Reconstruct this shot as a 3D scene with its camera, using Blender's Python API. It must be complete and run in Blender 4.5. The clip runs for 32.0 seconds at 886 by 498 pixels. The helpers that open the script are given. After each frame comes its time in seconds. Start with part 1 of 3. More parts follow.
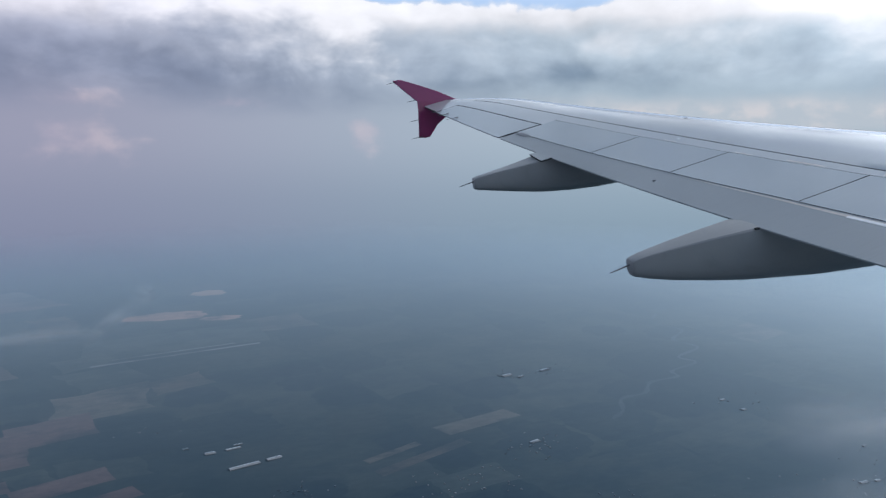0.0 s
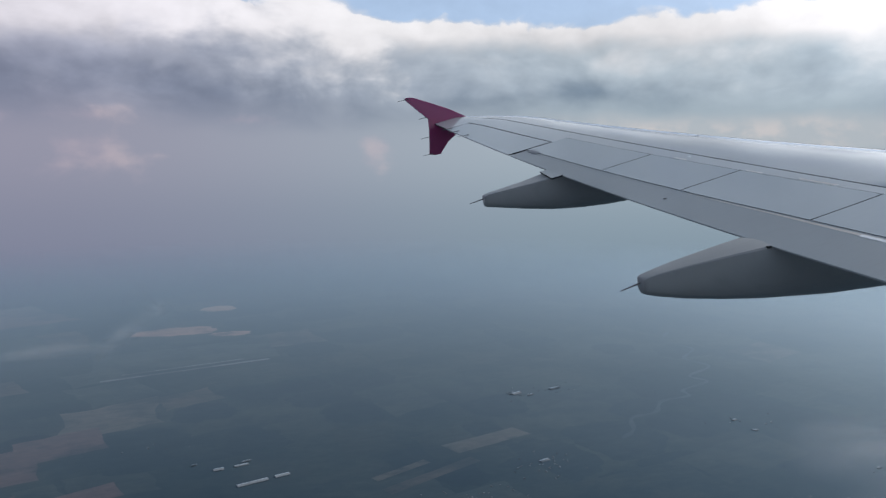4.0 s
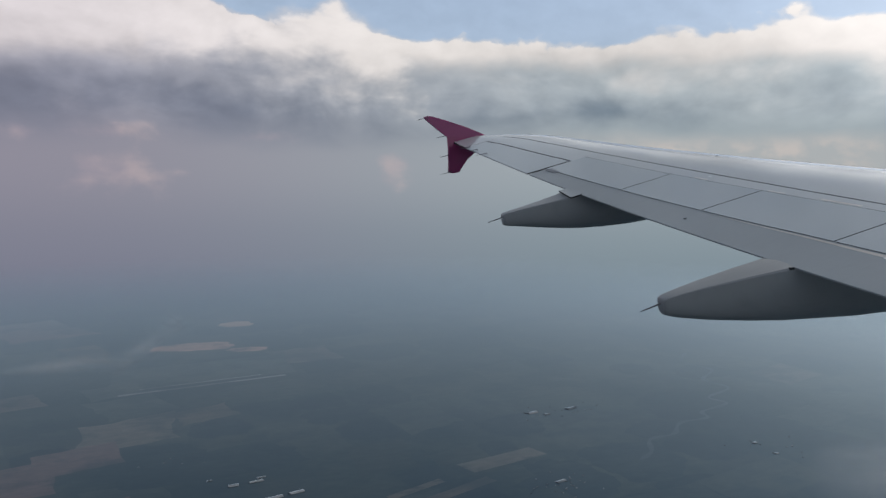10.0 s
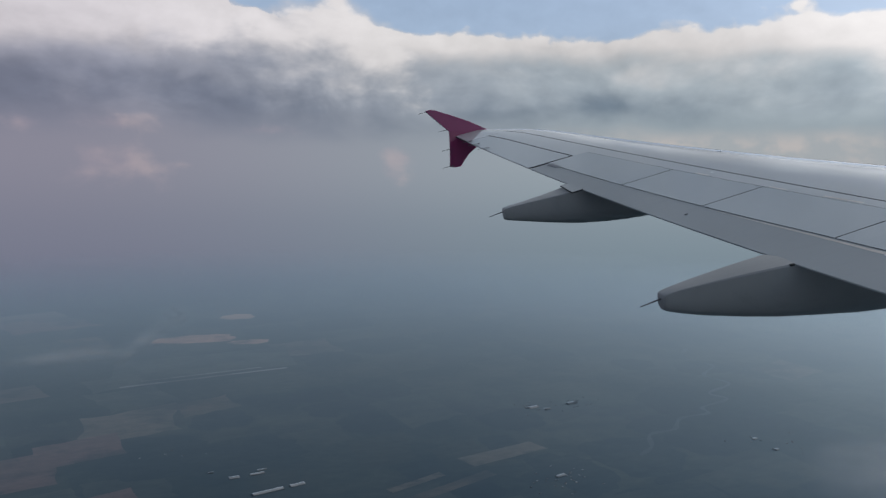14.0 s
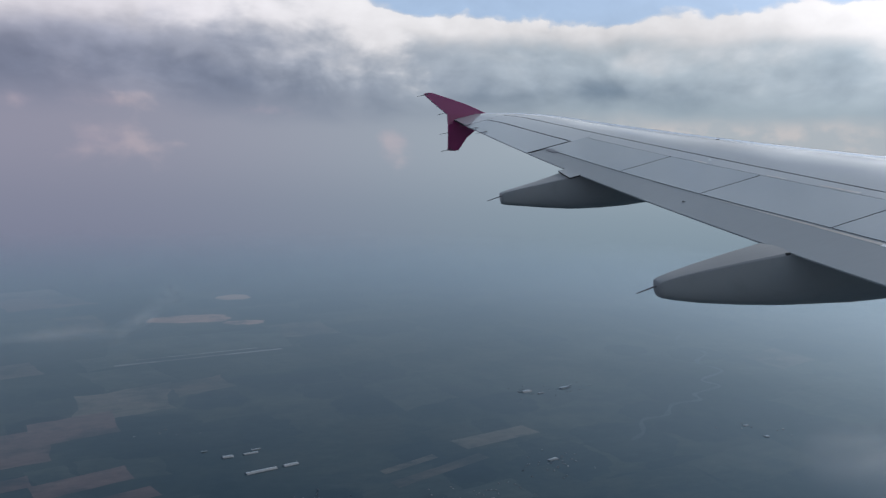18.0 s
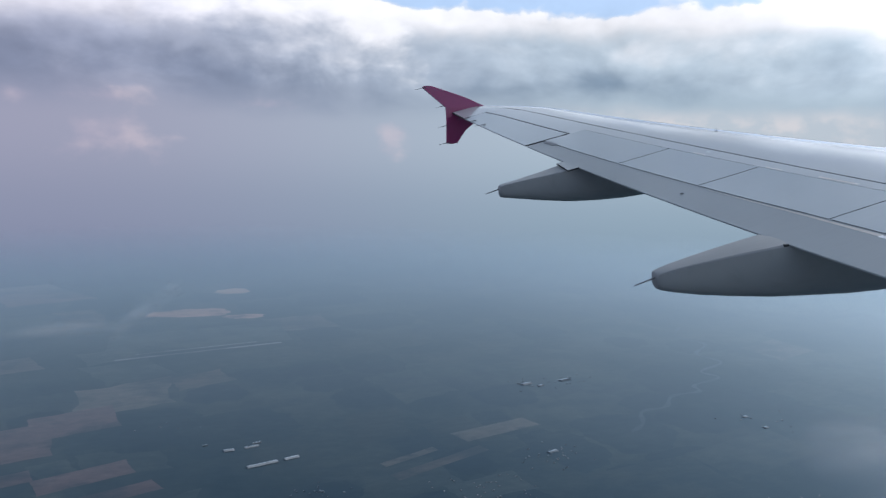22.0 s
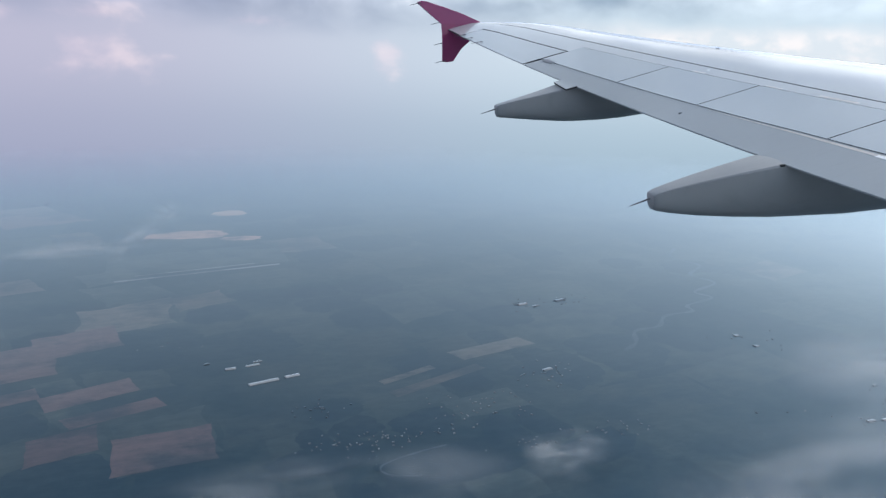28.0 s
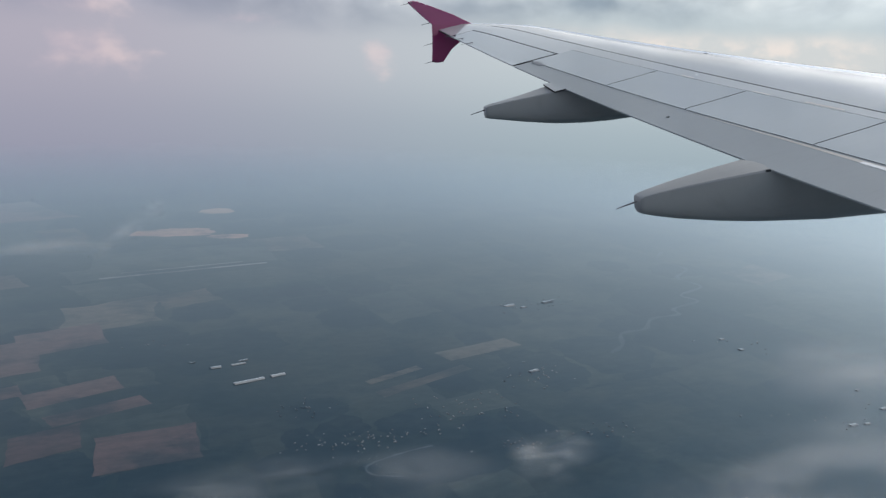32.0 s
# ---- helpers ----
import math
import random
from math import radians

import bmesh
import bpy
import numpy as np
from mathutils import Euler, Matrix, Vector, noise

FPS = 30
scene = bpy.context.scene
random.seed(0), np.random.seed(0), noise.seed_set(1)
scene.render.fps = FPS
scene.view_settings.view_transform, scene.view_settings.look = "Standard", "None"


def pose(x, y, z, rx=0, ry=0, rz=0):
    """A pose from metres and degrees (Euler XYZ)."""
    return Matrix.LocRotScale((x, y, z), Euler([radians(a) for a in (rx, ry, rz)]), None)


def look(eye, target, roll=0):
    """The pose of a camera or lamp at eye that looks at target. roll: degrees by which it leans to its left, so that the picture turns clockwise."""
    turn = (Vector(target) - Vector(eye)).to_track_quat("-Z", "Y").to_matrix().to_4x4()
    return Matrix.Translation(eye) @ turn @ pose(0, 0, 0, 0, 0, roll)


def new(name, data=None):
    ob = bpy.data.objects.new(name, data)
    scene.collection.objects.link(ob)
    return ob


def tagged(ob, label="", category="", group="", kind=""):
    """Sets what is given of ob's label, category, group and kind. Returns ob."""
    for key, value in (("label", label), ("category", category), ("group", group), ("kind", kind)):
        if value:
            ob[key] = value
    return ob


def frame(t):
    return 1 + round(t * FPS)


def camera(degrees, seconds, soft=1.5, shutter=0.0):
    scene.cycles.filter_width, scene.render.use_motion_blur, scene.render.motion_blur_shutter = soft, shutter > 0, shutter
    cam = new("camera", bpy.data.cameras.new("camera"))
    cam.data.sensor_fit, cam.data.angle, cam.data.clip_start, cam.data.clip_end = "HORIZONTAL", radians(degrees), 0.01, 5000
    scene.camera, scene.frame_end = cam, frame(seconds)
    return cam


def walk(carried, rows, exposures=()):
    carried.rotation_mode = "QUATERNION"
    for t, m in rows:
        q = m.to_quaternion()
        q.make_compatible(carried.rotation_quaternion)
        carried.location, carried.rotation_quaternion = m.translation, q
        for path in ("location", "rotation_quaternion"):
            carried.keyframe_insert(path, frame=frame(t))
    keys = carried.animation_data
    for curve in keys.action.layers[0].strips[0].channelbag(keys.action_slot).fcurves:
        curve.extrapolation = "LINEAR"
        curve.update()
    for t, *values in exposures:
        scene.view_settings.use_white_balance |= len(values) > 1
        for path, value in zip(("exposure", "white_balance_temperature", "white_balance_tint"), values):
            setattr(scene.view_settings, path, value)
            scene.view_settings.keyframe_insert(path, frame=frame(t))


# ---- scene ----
# The aircraft stands still; the camera turns by hand at one cabin window.
cam = camera(61.592, 32.0, soft=1.36)
CAMROWS = (
    (0, pose(-0.001, 0.003, 270.002, 81.420, 0.000, -14.608)),
    (0.5, pose(0.000, 0.005, 270.004, 82.328, -0.627, -15.004)),
    (1, pose(0.001, 0.013, 270.004, 83.142, -1.118, -15.069)),
    (1.5, pose(-0.006, 0.017, 270.006, 83.363, -1.152, -15.176)),
    (2, pose(-0.007, 0.030, 270.012, 82.983, -0.672, -14.880)),
    (2.5, pose(0.002, 0.011, 270.003, 82.233, -0.350, -14.451)),
    (3, pose(-0.000, 0.024, 270.007, 82.096, -0.134, -14.467)),
    (3.5, pose(-0.002, 0.014, 270.003, 82.475, -0.104, -14.198)),
    (5.5, pose(-0.007, 0.003, 270.000, 82.925, -0.546, -12.328)),
    (6, pose(-0.002, 0.002, 270.005, 82.318, -0.633, -11.852)),
    (6.5, pose(0.002, -0.007, 269.998, 82.616, -0.809, -12.084)),
    (7, pose(-0.001, -0.002, 270.004, 83.860, -0.765, -11.994)),
    (7.5, pose(-0.001, -0.001, 270.004, 84.126, -0.557, -11.897)),
    (8, pose(0.007, -0.011, 270.003, 84.524, -0.730, -11.973)),
    (8.5, pose(-0.007, 0.014, 270.006, 84.488, -1.000, -12.297)),
    (9, pose(-0.010, 0.011, 270.005, 84.033, -0.637, -12.604)),
    (9.5, pose(-0.011, 0.021, 270.006, 84.051, -0.466, -12.484)),
    (10, pose(-0.017, 0.024, 270.009, 84.071, -0.502, -12.456)),
    (10.5, pose(-0.009, 0.021, 270.008, 83.944, -0.781, -12.464)),
    (11, pose(-0.006, 0.020, 270.008, 83.977, -0.745, -12.433)),
    (11.5, pose(-0.005, 0.008, 270.008, 83.940, -0.826, -12.517)),
    (12, pose(-0.007, 0.023, 270.007, 83.766, -0.911, -12.555)),
    (12.5, pose(-0.006, 0.015, 270.009, 83.594, -1.000, -12.438)),
    (13, pose(0.004, -0.004, 270.007, 83.551, -1.032, -12.305)),
    (13.5, pose(0.005, -0.003, 270.004, 83.454, -1.015, -12.297)),
    (14, pose(-0.006, 0.013, 270.009, 83.612, -0.875, -12.279)),
    (14.5, pose(-0.005, 0.011, 270.008, 83.699, -1.054, -12.148)),
    (15, pose(0.001, 0.005, 270.005, 82.663, -1.219, -12.560)),
    (15.5, pose(0.011, -0.019, 269.999, 81.256, -1.672, -12.828)),
    (17.5, pose(-0.000, 0.006, 270.010, 82.055, -1.995, -12.463)),
    (18, pose(-0.010, 0.024, 270.010, 82.355, -1.771, -12.472)),
    (18.5, pose(-0.001, 0.008, 270.009, 82.423, -1.679, -12.503)),
    (19, pose(0.002, 0.016, 270.015, 82.227, -1.719, -12.326)),
    (19.5, pose(-0.006, 0.031, 270.016, 82.088, -1.483, -12.550)),
    (20, pose(-0.005, 0.025, 270.016, 81.681, -1.614, -12.678)),
    (20.5, pose(-0.007, 0.014, 270.012, 82.121, -1.440, -12.532)),
    (21, pose(-0.013, 0.028, 270.015, 82.223, -1.196, -12.360)),
    (21.5, pose(-0.004, 0.024, 270.011, 81.802, -1.673, -12.486)),
    (22, pose(-0.006, 0.010, 270.012, 81.821, -1.517, -12.557)),
    (22.5, pose(-0.013, 0.010, 270.003, 80.708, -1.153, -12.549)),
    (23, pose(-0.008, 0.021, 270.006, 79.917, -1.475, -12.612)),
    (23.5, pose(-0.013, 0.020, 270.006, 78.669, -1.847, -12.806)),
    (24, pose(-0.012, -0.001, 270.001, 76.081, -1.993, -13.469)),
    (24.5, pose(0.001, -0.009, 270.004, 75.233, -1.481, -14.028)),
    (25, pose(-0.003, 0.015, 270.006, 77.606, -1.399, -13.449)),
    (25.5, pose(0.002, -0.003, 269.998, 78.822, -1.203, -13.210)),
    (27.5, pose(0.015, -0.009, 270.002, 76.522, -1.509, -12.673)),
    (28, pose(0.010, 0.004, 270.002, 75.803, -1.501, -12.813)),
    (28.5, pose(0.011, -0.006, 269.998, 75.273, -1.940, -12.968)),
    (29, pose(0.010, -0.004, 270.004, 75.439, -2.203, -13.158)),
    (29.5, pose(0.014, -0.017, 269.994, 75.915, -2.032, -13.279)),
    (30, pose(0.012, -0.007, 269.997, 75.945, -1.913, -13.473)),
    (30.5, pose(0.009, 0.011, 270.003, 75.773, -2.307, -13.494)),
    (31, pose(0.012, -0.010, 269.992, 75.742, -2.039, -13.682)),
    (31.5, pose(0.012, -0.004, 270.003, 75.304, -2.516, -13.582)),
    (32, pose(0.016, -0.005, 270.000, 75.876, -2.396, -13.530)),
)
EXPO = (
    (0, 0, 5880, 10),
    (1, -0.17, 5850, 10),
    (2, -0.42, 5900, 10),
    (3, -0.13, 5960, 10),
    (5.5, -0.5, 6450, 10),
    (6, -0.65, 6520, 10),
    (7, -0.34, 6640, 10),
    (8, -0.29, 6520, 10),
    (9, -0.25, 6470, 10),
    (10, -0.33, 6520, 10),
    (11, -0.49, 6480, 10),
    (12, -0.35, 6400, 10),
    (13, -0.54, 6330, 10),
    (14, -0.45, 6310, 10),
    (15, -0.5, 6300, 10),
    (18, -0.25, 6110, 10),
    (19, -0.21, 6060, 10),
    (20, 0, 6150, 10),
    (21, -0.07, 6040, 10),
    (22, 0.07, 5870, 10),
    (23, 0.17, 5950, 10),
    (24, 0.33, 6070, 10),
    (25, 0.65, 6080, 10),
    (28, 0.62, 6140, 10),
    (29, 0.65, 6180, 10),
    (30, 0.82, 6610, 10),
    (31, 0.55, 6310, 10),
    (32, 0.32, 6680, 10),
)
walk(cam, CAMROWS, EXPO)
EYE_Z = 270.0
AIR = pose(12.714, -1.217, 269.029, 1.058, -6.660, 1.020)

# ---- light ----
SUN_AZ, SUN_EL = 76.0, 29.0
world = bpy.data.worlds.new("sky")
scene.world = world
world.use_nodes = True
wn = world.node_tree
sky = wn.nodes.new("ShaderNodeTexSky")
sky.sky_type = "NISHITA"
sky.sun_disc = False
sky.sun_elevation = radians(SUN_EL)
sky.sun_rotation = radians(SUN_AZ)
sky.altitude = 1500
sky.air_density, sky.dust_density = 1.0, 5.0
back = wn.nodes["Background"]
wn.links.new(sky.outputs[0], back.inputs[0])
back.inputs[1].default_value = 0.11

lamp = bpy.data.lights.new("sun", "SUN")
lamp.energy, lamp.angle, lamp.color = 3.2, radians(14), (1.0, 0.94, 0.86)
sun = new("sun", lamp)
sd = Vector((math.sin(radians(SUN_AZ)) * math.cos(radians(SUN_EL)), math.cos(radians(SUN_AZ)) * math.cos(radians(SUN_EL)), math.sin(radians(SUN_EL))))
sun.matrix_world = look((sd * 400)[:], (0, 0, 0))


# ---- materials ----
class Nodes:
    """Short hand for a node tree."""

    def __init__(self, tree):
        self.t = tree

    def add(self, kind, ins=(), out=0, **props):
        nd = self.t.nodes.new(kind)
        for k, v in props.items():
            if k == "operation":
                nd.operation = v
            elif k == "blend_type":
                nd.blend_type = v
            elif k == "data_type":
                nd.data_type = v
            elif k == "interpolation_type":
                nd.interpolation_type = v
            elif k == "feature":
                nd.feature = v
        for key, v in (ins.items() if isinstance(ins, dict) else enumerate(ins)):
            if v is None:
                continue
            if isinstance(v, bpy.types.NodeSocket):
                self.t.links.new(v, nd.inputs[key])
            else:
                nd.inputs[key].default_value = v
        return nd.outputs[out]

    def m(self, op, a, b=None, c=None):
        return self.add("ShaderNodeMath", (a, b, c), operation=op)

    def step(self, x, lo, hi):
        """A smooth step from 0 at lo to 1 at hi."""
        return self.add("ShaderNodeMapRange", {0: x, 1: lo, 2: hi, 3: 0.0, 4: 1.0}, interpolation_type="SMOOTHSTEP")

    def mix(self, fac, a, b):
        a, b = [(*v, 1) if isinstance(v, tuple) and len(v) == 3 else v for v in (a, b)]
        return self.add("ShaderNodeMix", {0: fac, 6: a, 7: b}, out=2, data_type="RGBA")

    def noise(self, vec, scale, detail=3.0, rough=0.5, out=0):
        return self.add("ShaderNodeTexNoise", {"Vector": vec, "Scale": scale, "Detail": detail, "Roughness": rough}, out=out)

    def sep(self, v):
        nd = self.t.nodes.new("ShaderNodeSeparateXYZ")
        self.t.links.new(v, nd.inputs[0])
        return nd.outputs

    def vec(self, x, y, z=0.0):
        return self.add("ShaderNodeCombineXYZ", (x, y, z))

    def obj(self):
        return self.add("ShaderNodeTexCoord", out=3)

    def pos(self):
        return self.add("ShaderNodeNewGeometry")

    def rand(self):
        return self.add("ShaderNodeObjectInfo", out=5)


def blank(name):
    mat = bpy.data.materials.new(name)
    mat.use_nodes = True
    mat.node_tree.nodes.clear()
    g = Nodes(mat.node_tree)
    return mat, g, mat.node_tree.nodes.new("ShaderNodeOutputMaterial")


def srgb(r, g, b):
    return tuple((c / 255 / 12.92) if c < 11 else ((c / 255 + 0.055) / 1.055) ** 2.4 for c in (r, g, b))


def paint(name, colour, rough=0.35, metal=0.0, grime=0.12, streak=0.0, coat=0.0, bump=0.10):
    """Aircraft paint: fine mottling, faint dirt streaked along the flow, slight waviness."""
    mat, g, out = blank(name)
    o = g.obj()
    big = g.noise(o, 0.7, 4.0)
    x, y, z = g.sep(o)
    fine = g.noise(g.vec(g.m("MULTIPLY", x, 1.2), g.m("MULTIPLY", y, 14.0), z), 3.0, 5.0, 0.6)
    dirt = g.m("ADD", g.m("MULTIPLY", g.step(big, 0.35, 0.75), grime), g.m("MULTIPLY", g.step(fine, 0.45, 0.8), grime * 0.8 + streak))
    dirtc = tuple(c * 0.55 for c in (colour[0] * 1.0, colour[1] * 0.97, colour[2] * 0.92))
    col = g.mix(dirt, colour, dirtc)
    ro = g.m("ADD", rough - 0.06, g.m("MULTIPLY", big, 0.14))
    b = g.add("ShaderNodeBump", {0: bump, 1: 0.25, "Height": g.noise(o, 0.6, 1.0)})
    sh = g.add("ShaderNodeBsdfPrincipled", {"Base Color": col, "Roughness": ro, "Metallic": metal, "Coat Weight": coat, "Coat Roughness": 0.06, "Coat IOR": 1.8, "Normal": b})
    g.t.links.new(sh, out.inputs[0])
    return mat


# sheen colours that imitate haze, looking down and towards the horizon
STEEP_HAZE, FLAT_HAZE = (0.054, 0.100, 0.152), (0.55, 0.66, 0.735)
SOIL = ((0.006, 0.018, 0.020), (0.072, 0.082, 0.066))


def land(name, colour, colour2, scale=0.02, patch=0.0, fade=False):
    """Matt land cover, with haze painted as a rough sheen growing at grazing angles."""
    mat, g, out = blank(name)
    p = g.pos()

    def cover(c1, c2, k):
        n1, n2 = g.noise(p, k, 5.0, 0.6), g.noise(p, k * 9, 3.0, 0.6)
        return g.mix(g.m("ADD", g.m("MULTIPLY", g.step(n1, 0.3, 0.7), 0.7), g.m("MULTIPLY", n2, 0.3)), c1, c2)

    def times(c, f):
        c = g.mix(1.0, c, g.vec(f, f, f))
        c.node.blend_type = "MULTIPLY"
        return c

    x, y, z = g.sep(p)
    col = times(cover(colour, colour2, scale), g.m("ADD", 0.8, g.m("MULTIPLY", g.rand(), 0.4)))
    if patch:
        # crop rows, and bare spots where the soil shows
        ox, oy, oz = g.sep(g.obj())
        rows = g.noise(g.vec(g.m("MULTIPLY", ox, 0.012), g.m("MULTIPLY", oy, 0.16), g.rand()), 1.0, 3.0, 0.6)
        col = times(col, g.m("ADD", 0.72, g.m("MULTIPLY", rows, 0.56)))
        thin = g.step(g.noise(p, 0.03, 5.0, 0.65), 0.30, 0.55)
        col = g.mix(g.m("MULTIPLY", g.m("ADD", 0.7, g.m("MULTIPLY", thin, 0.3)), patch), cover(*SOIL, 0.005), col)
    # copses and damp hollows
    copse = g.noise(g.vec(g.m("MULTIPLY", x, 0.8), g.m("MULTIPLY", y, 1.1), 3.0), 0.013, 7.0, 0.66)
    col = g.mix(g.m("MULTIPLY", g.step(copse, 0.47, 0.62), 0.65), col, (0.026, 0.038, 0.038))
    # hedges, trees and tracks too small to tell apart
    clutter = g.noise(g.vec(g.m("MULTIPLY", x, 0.6), g.m("MULTIPLY", y, 1.3), 0.0), 0.11, 5.0, 0.7)
    col = times(col, g.m("ADD", 0.55, g.m("MULTIPLY", clutter, 0.9)))
    dif = g.add("ShaderNodeBsdfDiffuse", {0: col})
    # the view angle blends in a bluish gloss in place of haze
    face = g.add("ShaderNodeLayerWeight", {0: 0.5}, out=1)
    tint = g.mix(g.step(face, 0.48, 0.98), STEEP_HAZE, FLAT_HAZE)
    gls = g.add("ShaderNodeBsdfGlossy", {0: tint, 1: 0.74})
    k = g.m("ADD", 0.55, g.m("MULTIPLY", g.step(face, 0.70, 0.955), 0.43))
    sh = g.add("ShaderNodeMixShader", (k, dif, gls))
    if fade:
        # the far sheet turns see-through to the haze painted on the backdrop
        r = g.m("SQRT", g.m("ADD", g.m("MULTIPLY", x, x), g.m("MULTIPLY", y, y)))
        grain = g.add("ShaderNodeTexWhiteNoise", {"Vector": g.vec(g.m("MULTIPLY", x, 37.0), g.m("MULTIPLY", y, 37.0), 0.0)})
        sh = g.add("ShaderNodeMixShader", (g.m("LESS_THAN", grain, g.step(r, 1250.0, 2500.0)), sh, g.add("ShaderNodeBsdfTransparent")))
    g.t.links.new(sh, out.inputs[0])
    return mat


WHITE = paint("wing_grey_paint", (0.49, 0.512, 0.505), 0.24, 0.0, 0.08, 0.02, 1.0)
PANEL = paint("spoiler_grey_paint", (0.375, 0.412, 0.420), 0.24, 0.0, 0.05, 0.015, 1.0, 0.3)
FLAPM = paint("flap_grey_paint", (0.248, 0.273, 0.282), 0.34, 0.0, 0.10, 0.05, 0.5)
METAL = paint("bare_leading_edge_metal", (0.92, 0.89, 0.83), 0.38, 0.0, 0.03, 0.0, 0.25)
FAIRM = paint("fairing_grey_paint", (0.242, 0.253, 0.256), 0.42, 0.0, 0.16, 0.06, 0.1)
# near-black that paints the shade in panel gaps; also colours the joint seal
DARK = paint("gap_shade_and_seal", (0.02, 0.022, 0.025), 0.7, 0.0, 0.05)
PATCH = paint("dark_grey_walkway_paint", (0.20, 0.21, 0.225), 0.6, 0.0, 0.15)
MAGENTA = paint("magenta_paint", (0.25, 0.018, 0.105), 0.33, 0.0, 0.10, 0.02, 0.3)
LIP = paint("worn_beige_edge", (0.60, 0.565, 0.52), 0.5, 0.0, 0.3, 0.15)
WICKM = paint("static_wick_grey", (0.10, 0.10, 0.11), 0.5)
BRIGHT = paint("bare_bright_patch", (0.85, 0.85, 0.84), 0.3, 0.2, 0.06)

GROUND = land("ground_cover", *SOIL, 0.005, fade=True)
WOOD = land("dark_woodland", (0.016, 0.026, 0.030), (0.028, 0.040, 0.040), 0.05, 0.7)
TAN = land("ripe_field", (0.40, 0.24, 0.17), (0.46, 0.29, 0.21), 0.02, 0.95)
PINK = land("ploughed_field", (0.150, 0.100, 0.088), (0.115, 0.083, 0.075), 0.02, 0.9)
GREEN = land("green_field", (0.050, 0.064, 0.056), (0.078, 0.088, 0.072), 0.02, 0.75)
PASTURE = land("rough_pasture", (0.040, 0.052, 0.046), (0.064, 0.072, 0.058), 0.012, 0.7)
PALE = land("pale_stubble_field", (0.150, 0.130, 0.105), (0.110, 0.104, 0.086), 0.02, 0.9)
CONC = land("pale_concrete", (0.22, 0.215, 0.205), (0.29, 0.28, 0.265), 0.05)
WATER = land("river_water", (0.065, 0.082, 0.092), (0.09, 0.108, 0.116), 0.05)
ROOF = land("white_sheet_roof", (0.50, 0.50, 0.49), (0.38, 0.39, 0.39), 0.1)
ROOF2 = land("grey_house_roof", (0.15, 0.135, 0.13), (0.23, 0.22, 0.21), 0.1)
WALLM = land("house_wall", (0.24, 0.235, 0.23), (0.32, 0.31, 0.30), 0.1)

# ---- sky backdrop and ground ----
def mesh_from(bm, name, mat, smooth=False, mat2=None):
    me = bpy.data.meshes.new(name)
    bm.normal_update()
    if smooth:
        for e in bm.edges:
            if len(e.link_faces) == 2 and e.calc_face_angle(0.0) > 0.6:
                e.smooth = False
    bm.to_mesh(me)
    bm.free()
    me.materials.append(mat)
    if mat2:
        me.materials.append(mat2)
    if smooth:
        for f in me.polygons:
            f.use_smooth = True
    return me


def part(name, bm, mat, parent, label="", smooth=False, mat2=None):
    """Links a bmesh as one mesh object under a thing or a part."""
    ob = new(name, mesh_from(bm, name, mat, smooth, mat2))
    ob.parent = parent
    if label:
        ob["label"] = label
    return ob


def sight(g):
    """Bearing and elevation, in degrees, of the point seen from the aircraft."""
    px, py, pz = g.sep(g.pos())
    az = g.m("MULTIPLY", g.m("ARCTAN2", px, py), 57.2958)
    r = g.m("SQRT", g.m("ADD", g.m("MULTIPLY", px, px), g.m("MULTIPLY", py, py)))
    el = g.m("MULTIPLY", g.m("ARCTAN2", g.m("SUBTRACT", pz, EYE_Z), r), 57.2958)
    return az, el, px, py, pz


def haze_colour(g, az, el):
    """Haze painted below the clouds, violet on one side, blue-grey on the other."""
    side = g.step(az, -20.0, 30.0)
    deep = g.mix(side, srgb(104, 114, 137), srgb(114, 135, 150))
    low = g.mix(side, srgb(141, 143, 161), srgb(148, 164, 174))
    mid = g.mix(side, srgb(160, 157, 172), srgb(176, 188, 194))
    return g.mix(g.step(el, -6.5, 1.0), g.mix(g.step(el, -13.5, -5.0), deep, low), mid)


